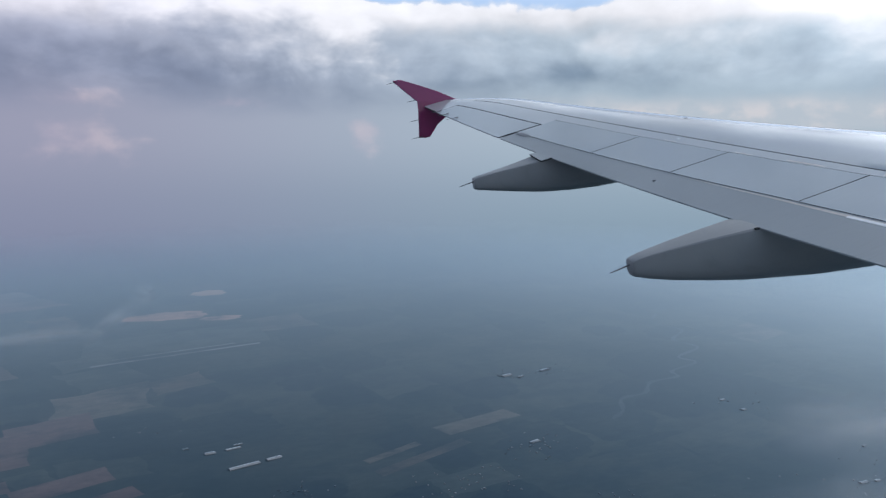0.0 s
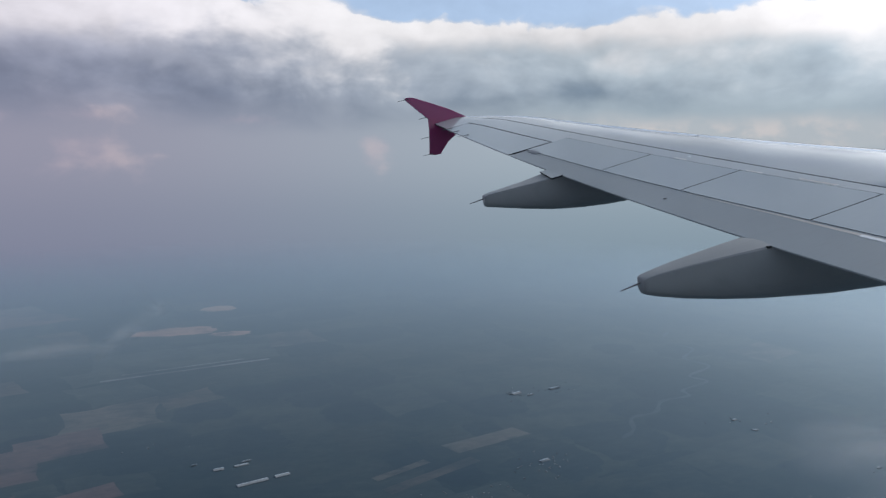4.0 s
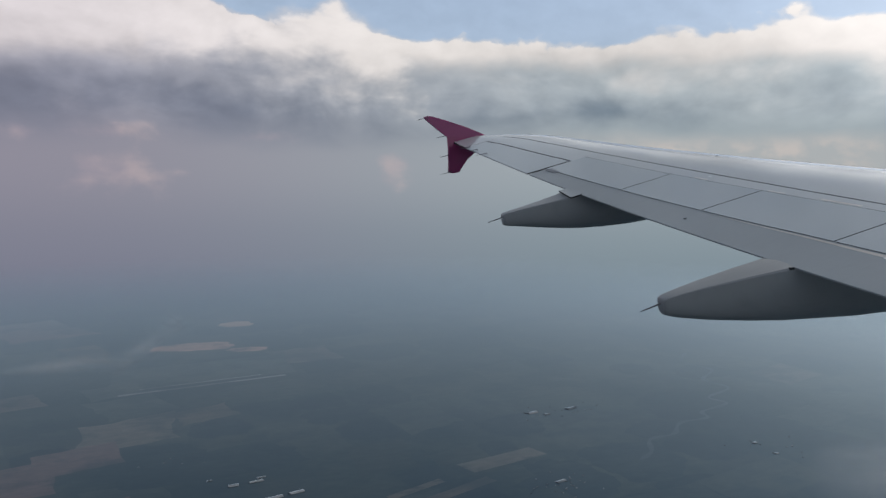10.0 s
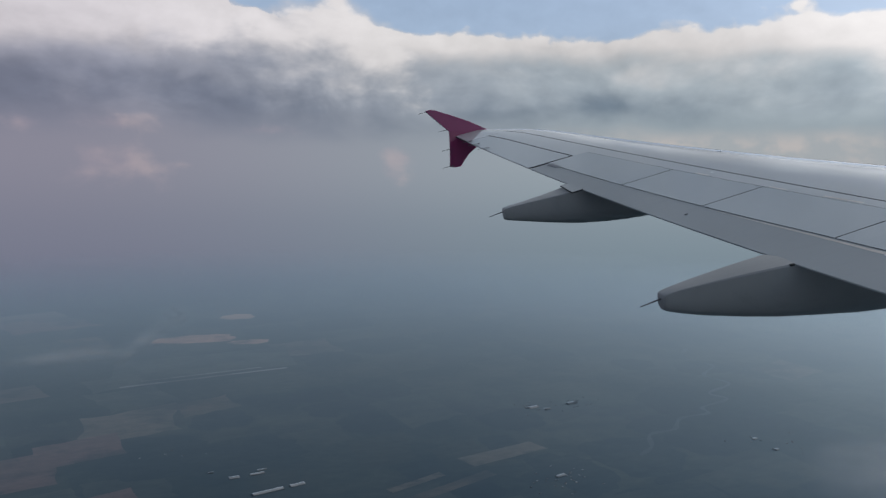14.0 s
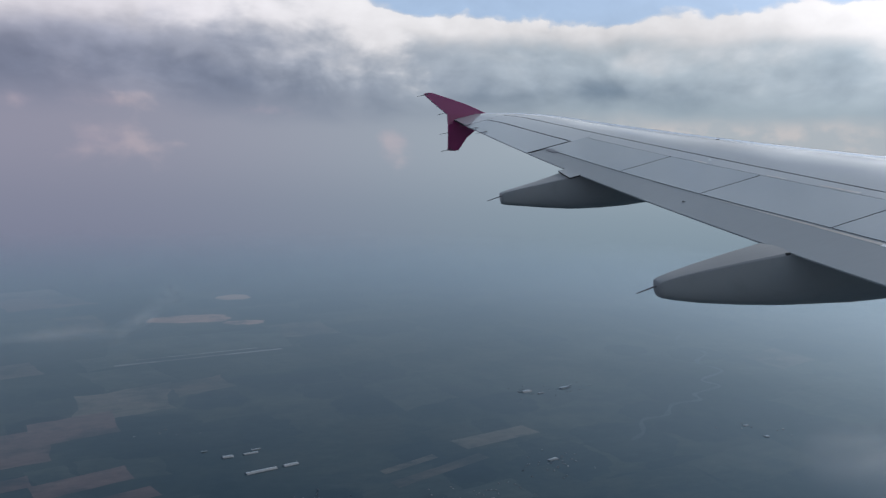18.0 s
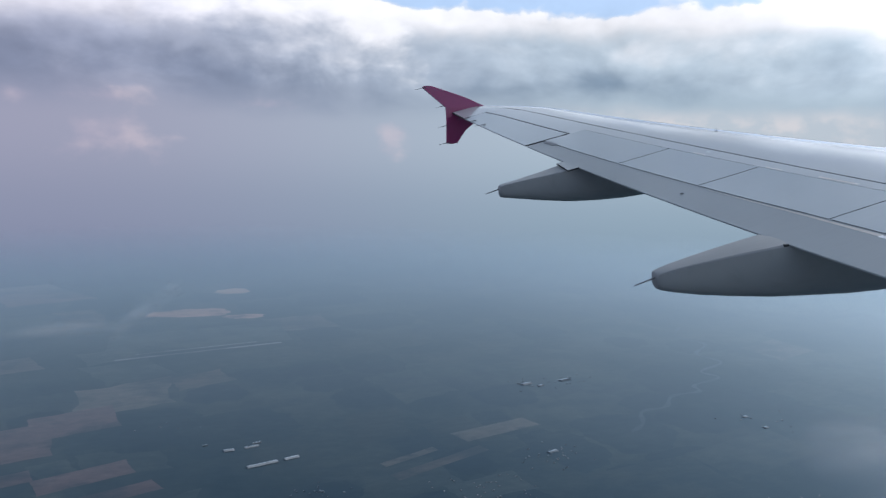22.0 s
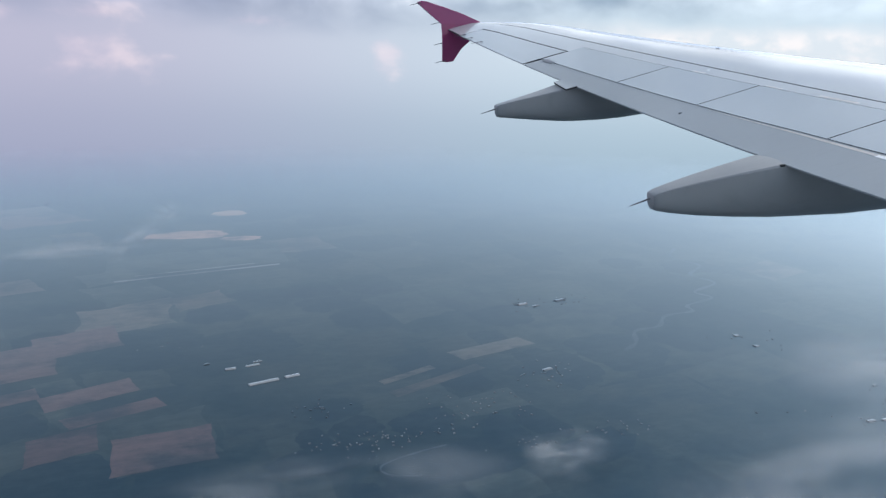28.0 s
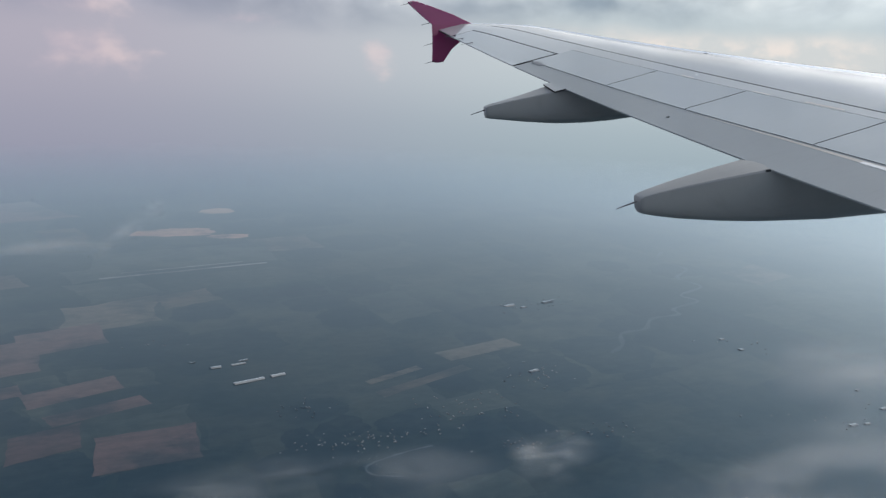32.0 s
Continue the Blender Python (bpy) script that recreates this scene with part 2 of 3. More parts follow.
def cloud_material():
    """Distant cloud deck over haze, its light and shade painted as glow. Angles in degrees as seen from the aircraft.
    """
    mat, g, out = blank("cloud_backdrop")
    az, el, px, py, pz = sight(g)

    def total(*terms):
        """A sum of (value, weight) pairs and plain numbers."""
        acc = 0.0
        for term in terms:
            v = g.m("MULTIPLY", term[0], term[1]) if isinstance(term, tuple) else term
            acc = g.m("ADD", acc, v)
        return acc

    def bump(x, lo, mid_lo, mid_hi, hi):
        return g.m("MULTIPLY", g.step(x, lo, mid_lo), g.step(x, hi, mid_hi))

    def blob(ca, ce, wa, we):
        """1 in the middle of an oval, 0 at its rim, negative outside."""
        u, v = g.m("DIVIDE", g.m("SUBTRACT", az, ca), wa), g.m("DIVIDE", g.m("SUBTRACT", el, ce), we)
        return g.m("SUBTRACT", 1.0, g.m("SQRT", g.m("ADD", g.m("MULTIPLY", u, u), g.m("MULTIPLY", v, v))))

    # slow swirl that folds all the finer forms
    wa = g.m("SUBTRACT", g.noise(g.vec(g.m("MULTIPLY", az, 0.09), g.m("MULTIPLY", el, 0.16), 3.1), 1.0, 3.0), 0.5)
    we = g.m("SUBTRACT", g.noise(g.vec(g.m("MULTIPLY", az, 0.09), g.m("MULTIPLY", el, 0.16), 8.4), 1.0, 3.0), 0.5)
    fa, fe = total(az, (wa, 3.0)), total(el, (we, 1.8))

    def mass(da, de):
        """Cloud thickness near the point seen: broad banks and rounded heads on them."""
        a, e = g.m("ADD", fa, da), g.m("ADD", fe, de)
        broad = g.noise(g.vec(g.m("MULTIPLY", a, 0.075), g.m("MULTIPLY", e, 0.17), 5.3), 1.0, 5.0, 0.46)
        heads = g.add("ShaderNodeTexVoronoi", {"Vector": g.vec(g.m("MULTIPLY", a, 0.20), g.m("MULTIPLY", e, 0.30), 1.7), "Scale": 1.0, "Detail": 3.0, "Roughness": 0.45, "Smoothness": 1.0}, feature="SMOOTH_F1")
        return broad, g.m("SUBTRACT", 0.55, heads)

    b0, h0 = mass(0.0, 0.0)
    b1, h1 = mass(2.4, 1.9)
    f1, f2 = g.m("SUBTRACT", b0, 0.5), g.m("SUBTRACT", h0, 0.0)
    fine = g.m("SUBTRACT", g.noise(g.vec(g.m("MULTIPLY", fa, 0.55), g.m("MULTIPLY", fe, 0.8), 2.2), 1.0, 5.0, 0.52), 0.5)
    fine_b = g.m("SUBTRACT", g.noise(g.vec(g.m("MULTIPLY", g.m("ADD", fa, 0.7), 0.55), g.m("MULTIPLY", g.m("ADD", fe, 0.6), 0.8), 2.2), 1.0, 5.0, 0.52), 0.5)
    curl = g.m("SUBTRACT", fine, fine_b)
    # flanks where the cloud thins towards the sun are painted brighter
    relief = total((g.m("SUBTRACT", b0, b1), 2.4), (g.m("SUBTRACT", h0, h1), 0.62))
    side = g.step(az, -20.0, 30.0)
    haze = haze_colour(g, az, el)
    # painted shading: grey-blue undersides, paler heads, lit crowns
    dark = g.mix(side, srgb(140, 144, 163), srgb(132, 148, 163))
    pale = g.mix(side, srgb(176, 176, 190), srgb(190, 200, 206))
    lit = g.mix(g.step(az, -22.0, 14.0), srgb(222, 215, 219), srgb(238, 233, 230))
    # the deck: soft ragged base, ragged crown
    base = total(3.4, (f1, 4.0), (f2, 1.0))
    top = total(10.9, (f1, 4.6), (f2, 2.6), (fine, 1.2), (g.step(az, 3.0, -7.0), 2.6))
    banks = g.m("SUBTRACT", g.noise(g.vec(g.m("MULTIPLY", fa, 0.060), g.m("MULTIPLY", fe, 0.13), 9.6), 1.0, 3.0, 0.45), 0.5)
    rise = g.m("DIVIDE", g.m("SUBTRACT", el, base), 6.2)
    under_top = g.m("SUBTRACT", el, top)
    tone = total(0.08, (rise, 0.66), (relief, 0.42), (f2, 0.22), (f1, 0.5), (banks, 1.2), (fine, 0.16), (g.step(az, 24.0, 42.0), 0.24), (bump(az, 2.0, 12.0, 32.0, 50.0), 0.13), (g.m("MULTIPLY", g.step(az, 2.0, -10.0), g.step(el, 6.0, 9.5)), 0.42), (g.m("MULTIPLY", g.step(az, 4.0, 12.0), g.step(under_top, -3.0, -0.3)), 0.50))
    deck = g.mix(g.step(tone, -0.15, 0.62), dark, pale)
    deck = g.mix(g.step(tone, 0.42, 1.10), deck, lit)
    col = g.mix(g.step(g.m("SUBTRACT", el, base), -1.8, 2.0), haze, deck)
    # one tall heap standing nearer than the deck
    hb = total(blob(2.0, 7.7, 12.0, 5.8), (f1, 1.0), (f2, 0.6), (fine, 0.35))
    heap_op = g.step(hb, 0.06, 0.36)
    he = g.m("DIVIDE", g.m("SUBTRACT", el, 8.4), 5.2)
    ha = g.m("DIVIDE", g.m("SUBTRACT", az, 0.5), 13.5)
    heap_tone = total(0.66, (relief, 0.55), (he, 0.45), (ha, 0.22), (f2, 0.26), (f1, 0.3), (curl, 0.28))
    heap_col = g.mix(g.step(heap_tone, -0.15, 0.55), dark, pale)
    heap_col = g.mix(g.step(heap_tone, 0.30, 0.95), heap_col, lit)
    col = g.mix(g.m("MULTIPLY", heap_op, 0.94), col, heap_col)
    # far cumulus in warm light along the horizon: a bank, a few single heads, a peach strip
    puff = total((h0, 0.9), (fine, 0.9), (f1, 0.5))
    bank = g.m("MAXIMUM", blob(-12.0, -0.5, 8.0, 2.4), g.m("MAXIMUM", blob(-15.0, 2.6, 11.0, 1.1), g.m("MAXIMUM", blob(8.4, 0.2, 1.9, 2.4), blob(-1.0, 2.4, 4.0, 0.9))))
    warm = g.step(total(puff, (bank, 0.5)), -0.05, 0.62)
    warm = g.m("MULTIPLY", warm, g.step(bank, -0.25, 0.35))
    col = g.mix(g.m("MULTIPLY", warm, 0.34), col, g.mix(g.step(relief, -0.2, 0.3), srgb(196, 178, 188), srgb(236, 210, 206)))
    strip = g.m("MULTIPLY", g.step(az, 15.0, 30.0), bump(total(el, (f1, 2.5), (fine, 1.2)), -0.4, 0.9, 2.2, 3.6))
    broken = g.m("ADD", 0.35, g.m("MULTIPLY", g.step(total(fine, (f1, 0.6), (f2, 0.5)), -0.12, 0.22), 0.65))
    col = g.mix(g.m("MULTIPLY", g.m("MULTIPLY", strip, broken), 0.75), col, srgb(224, 214, 208))
    glow = g.m("MULTIPLY", g.m("MAXIMUM", g.step(tone, 0.7, 1.2), g.m("MULTIPLY", heap_op, g.step(heap_tone, 0.5, 1.0))), g.step(el, 3.0, 6.5))
    ripple = g.m("MULTIPLY", g.step(el, 2.0, 5.0), total((relief, 0.10), (curl, 0.20), (f1, 0.30)))
    glow = total(0.98, (glow, 0.10), (g.step(el, 7.8, 10.8), 0.12), ripple, (g.m("MULTIPLY", g.step(az, 28.0, 46.0), g.step(el, 1.0, 8.0)), 0.26))
    # pale veil and open sky above the rim
    op = g.m("MAXIMUM", g.step(under_top, 0.22, -0.30), heap_op)
    col = g.mix(op, g.mix(g.step(az, 42.0, 62.0), srgb(190, 210, 236), srgb(222, 224, 228)), col)
    op = g.m("MAXIMUM", op, g.m("MULTIPLY", g.step(el, 17.0, 13.0), 0.62))
    # unseen broken cloud overhead, bright round the sun, added to light the wing
    high = g.m("MULTIPLY", g.step(el, 14.0, 20.0), g.step(g.noise(g.pos(), 0.0009, 4.0, 0.55), 0.22, 0.52))
    aim = g.add("ShaderNodeVectorMath", (g.vec(px, py, g.m("SUBTRACT", pz, EYE_Z)),), operation="NORMALIZE")
    dot = g.add("ShaderNodeVectorMath", (aim, tuple(sd)), out=1, operation="DOT_PRODUCT")
    col = g.mix(g.step(el, 13.0, 17.0), col, g.mix(g.step(el, 22.0, 40.0), g.mix(g.step(dot, 0.2, 0.85), srgb(150, 164, 182), srgb(222, 224, 226)), srgb(168, 178, 188)))
    # lighter and darker patches put there for the wing paint to mirror
    patches = g.noise(g.pos(), 0.0011, 5.0, 0.5)
    glow = g.m("MULTIPLY", glow, g.m("ADD", 1.0, g.m("MULTIPLY", g.step(el, 13.0, 18.0), g.m("MULTIPLY", g.m("SUBTRACT", g.step(patches, 0.36, 0.64), 0.5), 0.7))))
    glow = g.m("ADD", glow, g.m("MULTIPLY", g.step(dot, 0.84, 1.0), 3.4))
    op = g.m("MAXIMUM", op, g.m("MULTIPLY", high, g.m("SUBTRACT", 0.92, g.m("MULTIPLY", g.step(el, 26.0, 44.0), 0.25))))
    # the cloud is thinned before the sun so that its lamp reaches the wing
    op = g.m("MULTIPLY", op, g.m("SUBTRACT", 1.0, g.m("MULTIPLY", g.step(dot, 0.90, 0.98), 0.6)))
    em = g.add("ShaderNodeEmission", {0: col, 1: glow})
    g.t.links.new(g.add("ShaderNodeMixShader", (op, g.add("ShaderNodeBsdfTransparent"), em)), out.inputs[0])
    return mat


def curved_wall(radius, lo, hi, na, ne):
    """A ring of wall round the aircraft, from one elevation to another."""
    bm = bmesh.new()
    rings = []
    for j in range(ne + 1):
        e = radians(lo + (hi - lo) * j / ne)
        rings.append([bm.verts.new((radius * math.sin(2 * math.pi * i / na), radius * math.cos(2 * math.pi * i / na), EYE_Z + radius * math.tan(e))) for i in range(na)])
    for j in range(ne):
        for i in range(na):
            k = (i + 1) % na
            bm.faces.new((rings[j][i], rings[j + 1][i], rings[j + 1][k], rings[j][k]))
    return bm


R_SKY = 4700.0
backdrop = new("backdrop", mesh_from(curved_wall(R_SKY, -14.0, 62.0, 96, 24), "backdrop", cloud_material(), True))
tagged(backdrop, "distant grey cloud deck with white tops above bluish haze", "clouds", kind="structure")

bm = bmesh.new()
gv = [[bm.verts.new((-4800 + 9600 * i / 40, -4800 + 9600 * j / 40, 0)) for j in range(41)] for i in range(41)]
for i in range(40):
    for j in range(40):
        bm.faces.new((gv[i][j], gv[i + 1][j], gv[i + 1][j + 1], gv[i][j + 1]))
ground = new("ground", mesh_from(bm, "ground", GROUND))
tagged(ground, "hazy dark green and blue-grey farmland far below", "ground", kind="structure")

level = [0.02]


def field(cx, cy, w, d, ang, mat, label, wob=0.07):
    """A flat farm field with slightly uneven sides, a hand's width above the soil round it."""
    level[0] += 0.0006
    rng = random.Random(int(cx * 7 + cy * 13))
    bm = bmesh.new()
    ring = []
    if mat in (WOOD, TAN):
        # rounded, lobed outline
        p1, p2, p3 = (rng.uniform(0, 6.28) for _ in range(3))
        for i in range(40):
            a = 2 * math.pi * i / 40
            power = 3 if mat == WOOD else 2.4
            q = (abs(math.cos(a)) ** power + abs(math.sin(a)) ** power) ** (-1 / power)
            q *= 0.94 + 0.07 * math.sin(3 * a + p1) + 0.05 * math.sin(7 * a + p2) + 0.035 * math.sin(13 * a + p3)
            ring.append((q * math.cos(a) * w / 2, q * math.sin(a) * d / 2))
    else:
        # four sides, each bowed and notched a little inwards
        n, cut = 6, wob * min(w, d) * 0.5
        for ax, ay, bx, by in ((-1, -1, 1, -1), (1, -1, 1, 1), (1, 1, -1, 1), (-1, 1, -1, -1)):
            for i in range(n):
                t = i / n
                inward = rng.uniform(0.0, cut) if i else 0.0
                px, py = (ax + (bx - ax) * t) * w / 2, (ay + (by - ay) * t) * d / 2
                ring.append((px, py - math.copysign(inward, ay)) if ay == by else (px - math.copysign(inward, ax), py))
        shear = rng.uniform(-0.22, 0.22) if min(w, d) > 15 else 0.0
        ring = [(x + shear * y, y) for x, y in ring]
    mid = bm.verts.new((0, 0, 0))
    rim = [bm.verts.new((x, y, 0)) for x, y in ring]
    for a, b in zip(rim, rim[1:] + rim[:1]):
        bm.faces.new((mid, a, b))
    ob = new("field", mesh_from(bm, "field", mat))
    ob.matrix_world = pose(cx, cy, level[0], 0, 0, ang)
    return tagged(ob, label, "field", "fields below the aircraft", "structure")


# filler patchwork first, so that the known fields lie over it
rng = random.Random(5)
TURN = 21.0
tc, ts = math.cos(radians(TURN)), math.sin(radians(TURN))


def patchwork(u0, v0, u1, v1):
    """Splits a stretch of farmland into fields, finer where it lies nearer."""
    w, d = u1 - u0, v1 - v0
    cu, cv = (u0 + u1) / 2, (v0 + v1) / 2
    x, y = cu * tc - cv * ts, cu * ts + cv * tc
    far = math.hypot(x, y)
    if max(w, d) > rng.uniform(0.8, 1.4) * (26 + 0.085 * far) or max(w, d) > 300:
        t = rng.uniform(0.36, 0.64)
        if w * rng.uniform(0.75, 1.3) > d:
            patchwork(u0, v0, u0 + w * t, v1)
            patchwork(u0 + w * t, v0, u1, v1)
        else:
            patchwork(u0, v0, u1, v0 + d * t)
            patchwork(u0, v0 + d * t, u1, v1)
        return
    bearing = math.degrees(math.atan2(x, y))
    if not (-44 < bearing < 46 and 400 < far < 1400) or rng.random() < 0.18:
        return
    kind = rng.random()
    west = x < -40 - 0.1 * y
    if not west and rng.random() < 0.25:
        return
    if far < 560:
        mat, lab = (GREEN, "dull green crop field") if kind < 0.5 else (WOOD, "dark woodland patch between fields")
    elif west:
        mat, lab = (PALE, "pale stubble field among darker farmland") if kind < 0.13 else (GREEN, "dull green crop field") if kind < 0.54 else (WOOD, "dark woodland patch between fields") if kind < 0.92 else (PINK, "brownish ploughed field")
    else:
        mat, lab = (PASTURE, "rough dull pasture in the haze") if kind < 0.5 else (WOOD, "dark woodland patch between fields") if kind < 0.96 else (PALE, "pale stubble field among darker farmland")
    field(x, y, w, d, TURN + rng.uniform(-8, 8), mat, lab, 0.17)


patchwork(-1900, -300, 1900, 2200)

PLOUGHED, RIPE, STUB = "reddish-brown ploughed field with uneven sides", "pale tan ripe field", "pale strip of stubble beside green fields"
DULL, TREES = "dull green crop field", "dark woodland patch between fields"
field(-60, 690, 170, 74, 15, WOOD, TREES)
field(-100, 1020, 235, 110, 16, GREEN, DULL)
field(-128, 1172, 128, 58, 5, TAN, RIPE, 0.2)
field(-48, 1142, 64, 30, 3, TAN, RIPE, 0.2)
field(-75, 1335, 62, 50, 10, TAN, RIPE)
field(-470, 994, 52, 46, 15, PINK, PLOUGHED)
field(-640, 1043, 190, 56, 35, PALE, STUB)
field(-490, 1137, 140, 64, 10, PALE, STUB)
field(-505, 845, 150, 74, 20, PALE, STUB)
field(-420, 663, 44, 64, 30, PALE, STUB)
field(-330, 905, 120, 60, 24, PALE, STUB)
field(-250, 668, 120, 84, 24, PINK, PLOUGHED)
field(-186, 726, 76, 62, 24, PINK, PLOUGHED)
field(-215, 602, 54, 24, 24, PINK, PLOUGHED)
field(-150, 604, 72, 30, 26, PINK, PLOUGHED)
field(-124, 567, 72, 21, 25, PINK, PLOUGHED)
field(-80, 503, 70, 54, 12, PINK, PLOUGHED)
field(-150, 520, 48, 40, 24, PINK, PLOUGHED)
field(204, 650, 86, 24, 20, PALE, STUB)
field(137, 586, 100, 13, 28, PALE, STUB)
field(112, 601, 58, 9, 28, PALE, STUB)
field(120, 451, 112, 52, 10, WOOD, TREES)
field(30, 470, 80, 40, 16, WOOD, TREES)
field(305, 520, 120, 70, 12, GREEN, DULL)
field(420, 560, 120, 60, 20, GREEN, DULL)
field(240, 600, 90, 30, 22, WOOD, TREES)

# ---- the wing ----
wing = new("aircraft_wing")
wing.matrix_world = AIR
tagged(wing, "light grey airliner wing with magenta wingtip fence, flaps retracted", "aircraft wing")

HUMP = ((0, 0), (0.1, 0.017), (0.2, 0.034), (0.3, 0.0505), (0.4, 0.068), (0.5, 0.084), (0.6, 0.096), (0.7, 0.102), (0.8, 0.099), (0.88, 0.087), (0.94, 0.068), (0.975, 0.046), (1.0, 0.012))
THICK = ((0, 0.004), (0.1, 0.02), (0.2, 0.042), (0.4, 0.085), (0.6, 0.118), (0.8, 0.118), (0.88, 0.10), (0.94, 0.076), (0.975, 0.05), (1.0, 0.0))


def curve_at(table, s):
    """Smooth interpolation in a table of (s, value)."""
    n = len(table)
    i = max(k for k in range(n - 1) if table[k][0] <= s or k == 0)

    def slope(k):
        a, b = table[max(k - 1, 0)], table[min(k + 1, n - 1)]
        return (b[1] - a[1]) / (b[0] - a[0])

    (x0, y0), (x1, y1) = table[i], table[i + 1]
    h = x1 - x0
    t = (s - x0) / h
    return (2 * t ** 3 - 3 * t * t + 1) * y0 + (t ** 3 - 2 * t * t + t) * h * slope(i) + (3 * t * t - 2 * t ** 3) * y1 + (t ** 3 - t * t) * h * slope(i + 1)


def trail_x(y):
    return -6.984 - 0.1482 * (y - 6.4) if y >= 6.4 else -6.984


def chord(y):
    full = 5.348 - 0.3665 * (y - 6.4) if y >= 6.4 else 5.348 + 0.515 * (6.4 - y)
    rake = max(0.0, (y - 15.6) / 1.3)
    return full - 0.64 * min(rake, 1.0) ** 2


def trail_z(y):
    return 0.0888 * (y - 2) + 0.0044 * (y - 2) ** 2


def skin(y, s, dz=0.0):
    """A point of the wing's upper surface: y along the span, s from trailing edge (0) to leading edge (1)."""
    c = chord(y)
    return (trail_x(y) + s * c, y, trail_z(y) + c * curve_at(HUMP, s) + dz)


def under(y, s, dz=0.0):
    c = chord(y)
    return (trail_x(y) + s * c, y, trail_z(y) + c * (curve_at(HUMP, s) - curve_at(THICK, s)) + dz)


def slab(y0, y1, s0, s1, ny, ns, dz=0.0, th=0.02, gap=0.008, glo=None, ghi=None):
    """A panel of skin with rounded rim, let into the surface; s0 and s1 may depend on y."""
    f0 = s0 if callable(s0) else (lambda y: s0)
    f1 = s1 if callable(s1) else (lambda y: s1)
    bm = bmesh.new()
    top, bot, lo, hi = [], [], y0 + gap, y1 - gap
    for i in range(ny + 1):
        y = lo + (hi - lo) * i / ny
        a, b = f0(y) + (1.5 * gap if glo is None else glo) / chord(y), f1(y) - (1.5 * gap if ghi is None else ghi) / chord(y)
        rowt, rowb = [], []
        for j in range(ns + 1):
            s = a + (b - a) * j / ns
            rowt.append(bm.verts.new(skin(y, s, dz)))
            rowb.append(bm.verts.new(skin(y, s, dz - th)))
        top.append(rowt)
        bot.append(rowb)
    for i in range(ny):
        for j in range(ns):
            bm.faces.new((top[i][j], top[i][j + 1], top[i + 1][j + 1], top[i + 1][j]))
            bm.faces.new((bot[i][j], bot[i + 1][j], bot[i + 1][j + 1], bot[i][j + 1]))
    # rims take the second material, dark where it paints gap shade
    for i in range(ny):
        for j, flip in ((0, 1), (ns, 0)):
            q = (top[i][j], top[i + 1][j], bot[i + 1][j], bot[i][j])
            bm.faces.new(q if flip else q[::-1]).material_index = int(not (j == 0 and glo == 0.0))
    for j in range(ns):
        for i, flip in ((0, 0), (ny, 1)):
            q = (top[i][j], top[i][j + 1], bot[i][j + 1], bot[i][j])
            bm.faces.new(q if flip else q[::-1]).material_index = 1
    bmesh.ops.recalc_face_normals(bm, faces=bm.faces)
    return bm


def sp_line(y):
    return 0.155 - 0.0066 * max(0.0, y - 8.7)


def hinge(y):
    return 0.370 + 0.007 * max(0.0, y - 8.4)


def seam(y):
    """The joint behind the leading-edge box."""
    return 0.412 + 0.0185 * (y - 8.37)


SPAN = [2.0, 4.0, 6.4, 7.5, 8.5, 9.5, 10.5, 11.5, 12.5, 13.5, 14.5, 15.3, 15.8, 16.2, 16.5, 16.75, 16.9]
FRONT = 0.845


def loft(rings, dark_last=False):
    """A closed skin over rings of points."""
    bm = bmesh.new()
    rows = [[bm.verts.new(v) for v in ring] for ring in rings]
    n = len(rows[0])
    for a, b in zip(rows, rows[1:]):
        for k in range(n):
            bm.faces.new((a[k], b[k], b[(k + 1) % n], a[(k + 1) % n])).material_index = int(dark_last and k >= n - 6)
    bm.faces.new(rows[0])
    bm.faces.new(rows[-1][::-1])
    bmesh.ops.recalc_face_normals(bm, faces=bm.faces)
    return bm


def body_ring(y):
    sm = min(0.60, seam(y)) if y > 6.4 else seam(6.4)
    ring = [skin(y, sm + (FRONT - sm) * k / 12) for k in range(13)]
    ring += [under(y, FRONT - (FRONT - 0.03) * k / 10) for k in range(11)]
    return ring + [skin(y, 0.03 + (sm - 0.012 - 0.03) * k / 5, -0.045 * min(1, 0.35 + k * 0.3)) for k in range(6)]


def nose_ring(y):
    up_ = [skin(y, FRONT + (1 - FRONT) * (1 - (1 - k / 9) ** 1.8) + 0.0012) if k == 0 else skin(y, FRONT + (1 - FRONT) * (1 - (1 - k / 9) ** 1.8)) for k in range(10)]
    return up_ + [under(y, 1 - (1 - FRONT) * (k / 6) ** 1.6) for k in range(1, 7)]


FINE = [SPAN[0] + (SPAN[-1] - SPAN[0]) * (1 - (1 - i / 54) ** 1.5) for i in range(55)]
# the wall at the main joint is painted dark too, as gap shade
part("wing_body", loft([body_ring(y) for y in FINE], True), WHITE, wing, "light grey painted wing box", True, DARK)
for y0, y1 in ((2.0, 5.6), (5.6, 8.6), (8.6, 11.6), (11.6, 14.4), (14.4, 16.9)):
    part("leading_edge_slat", loft([nose_ring(y0 + 0.006 + (y1 - y0 - 0.012) * i / 16) for i in range(17)]), METAL, wing, "bare metal leading-edge slat, closed", True)
for y0, y1 in ((6.4, 8.6), (8.6, 11.6), (11.6, 14.4), (14.4, 16.3)):
    part("slat_gap", slab(y0, y1, 0.826, 0.831, 12, 1, 0.0015, 0.006, 0.004), PATCH, wing, "thin dark joint behind the slat", smooth=True, mat2=PATCH)
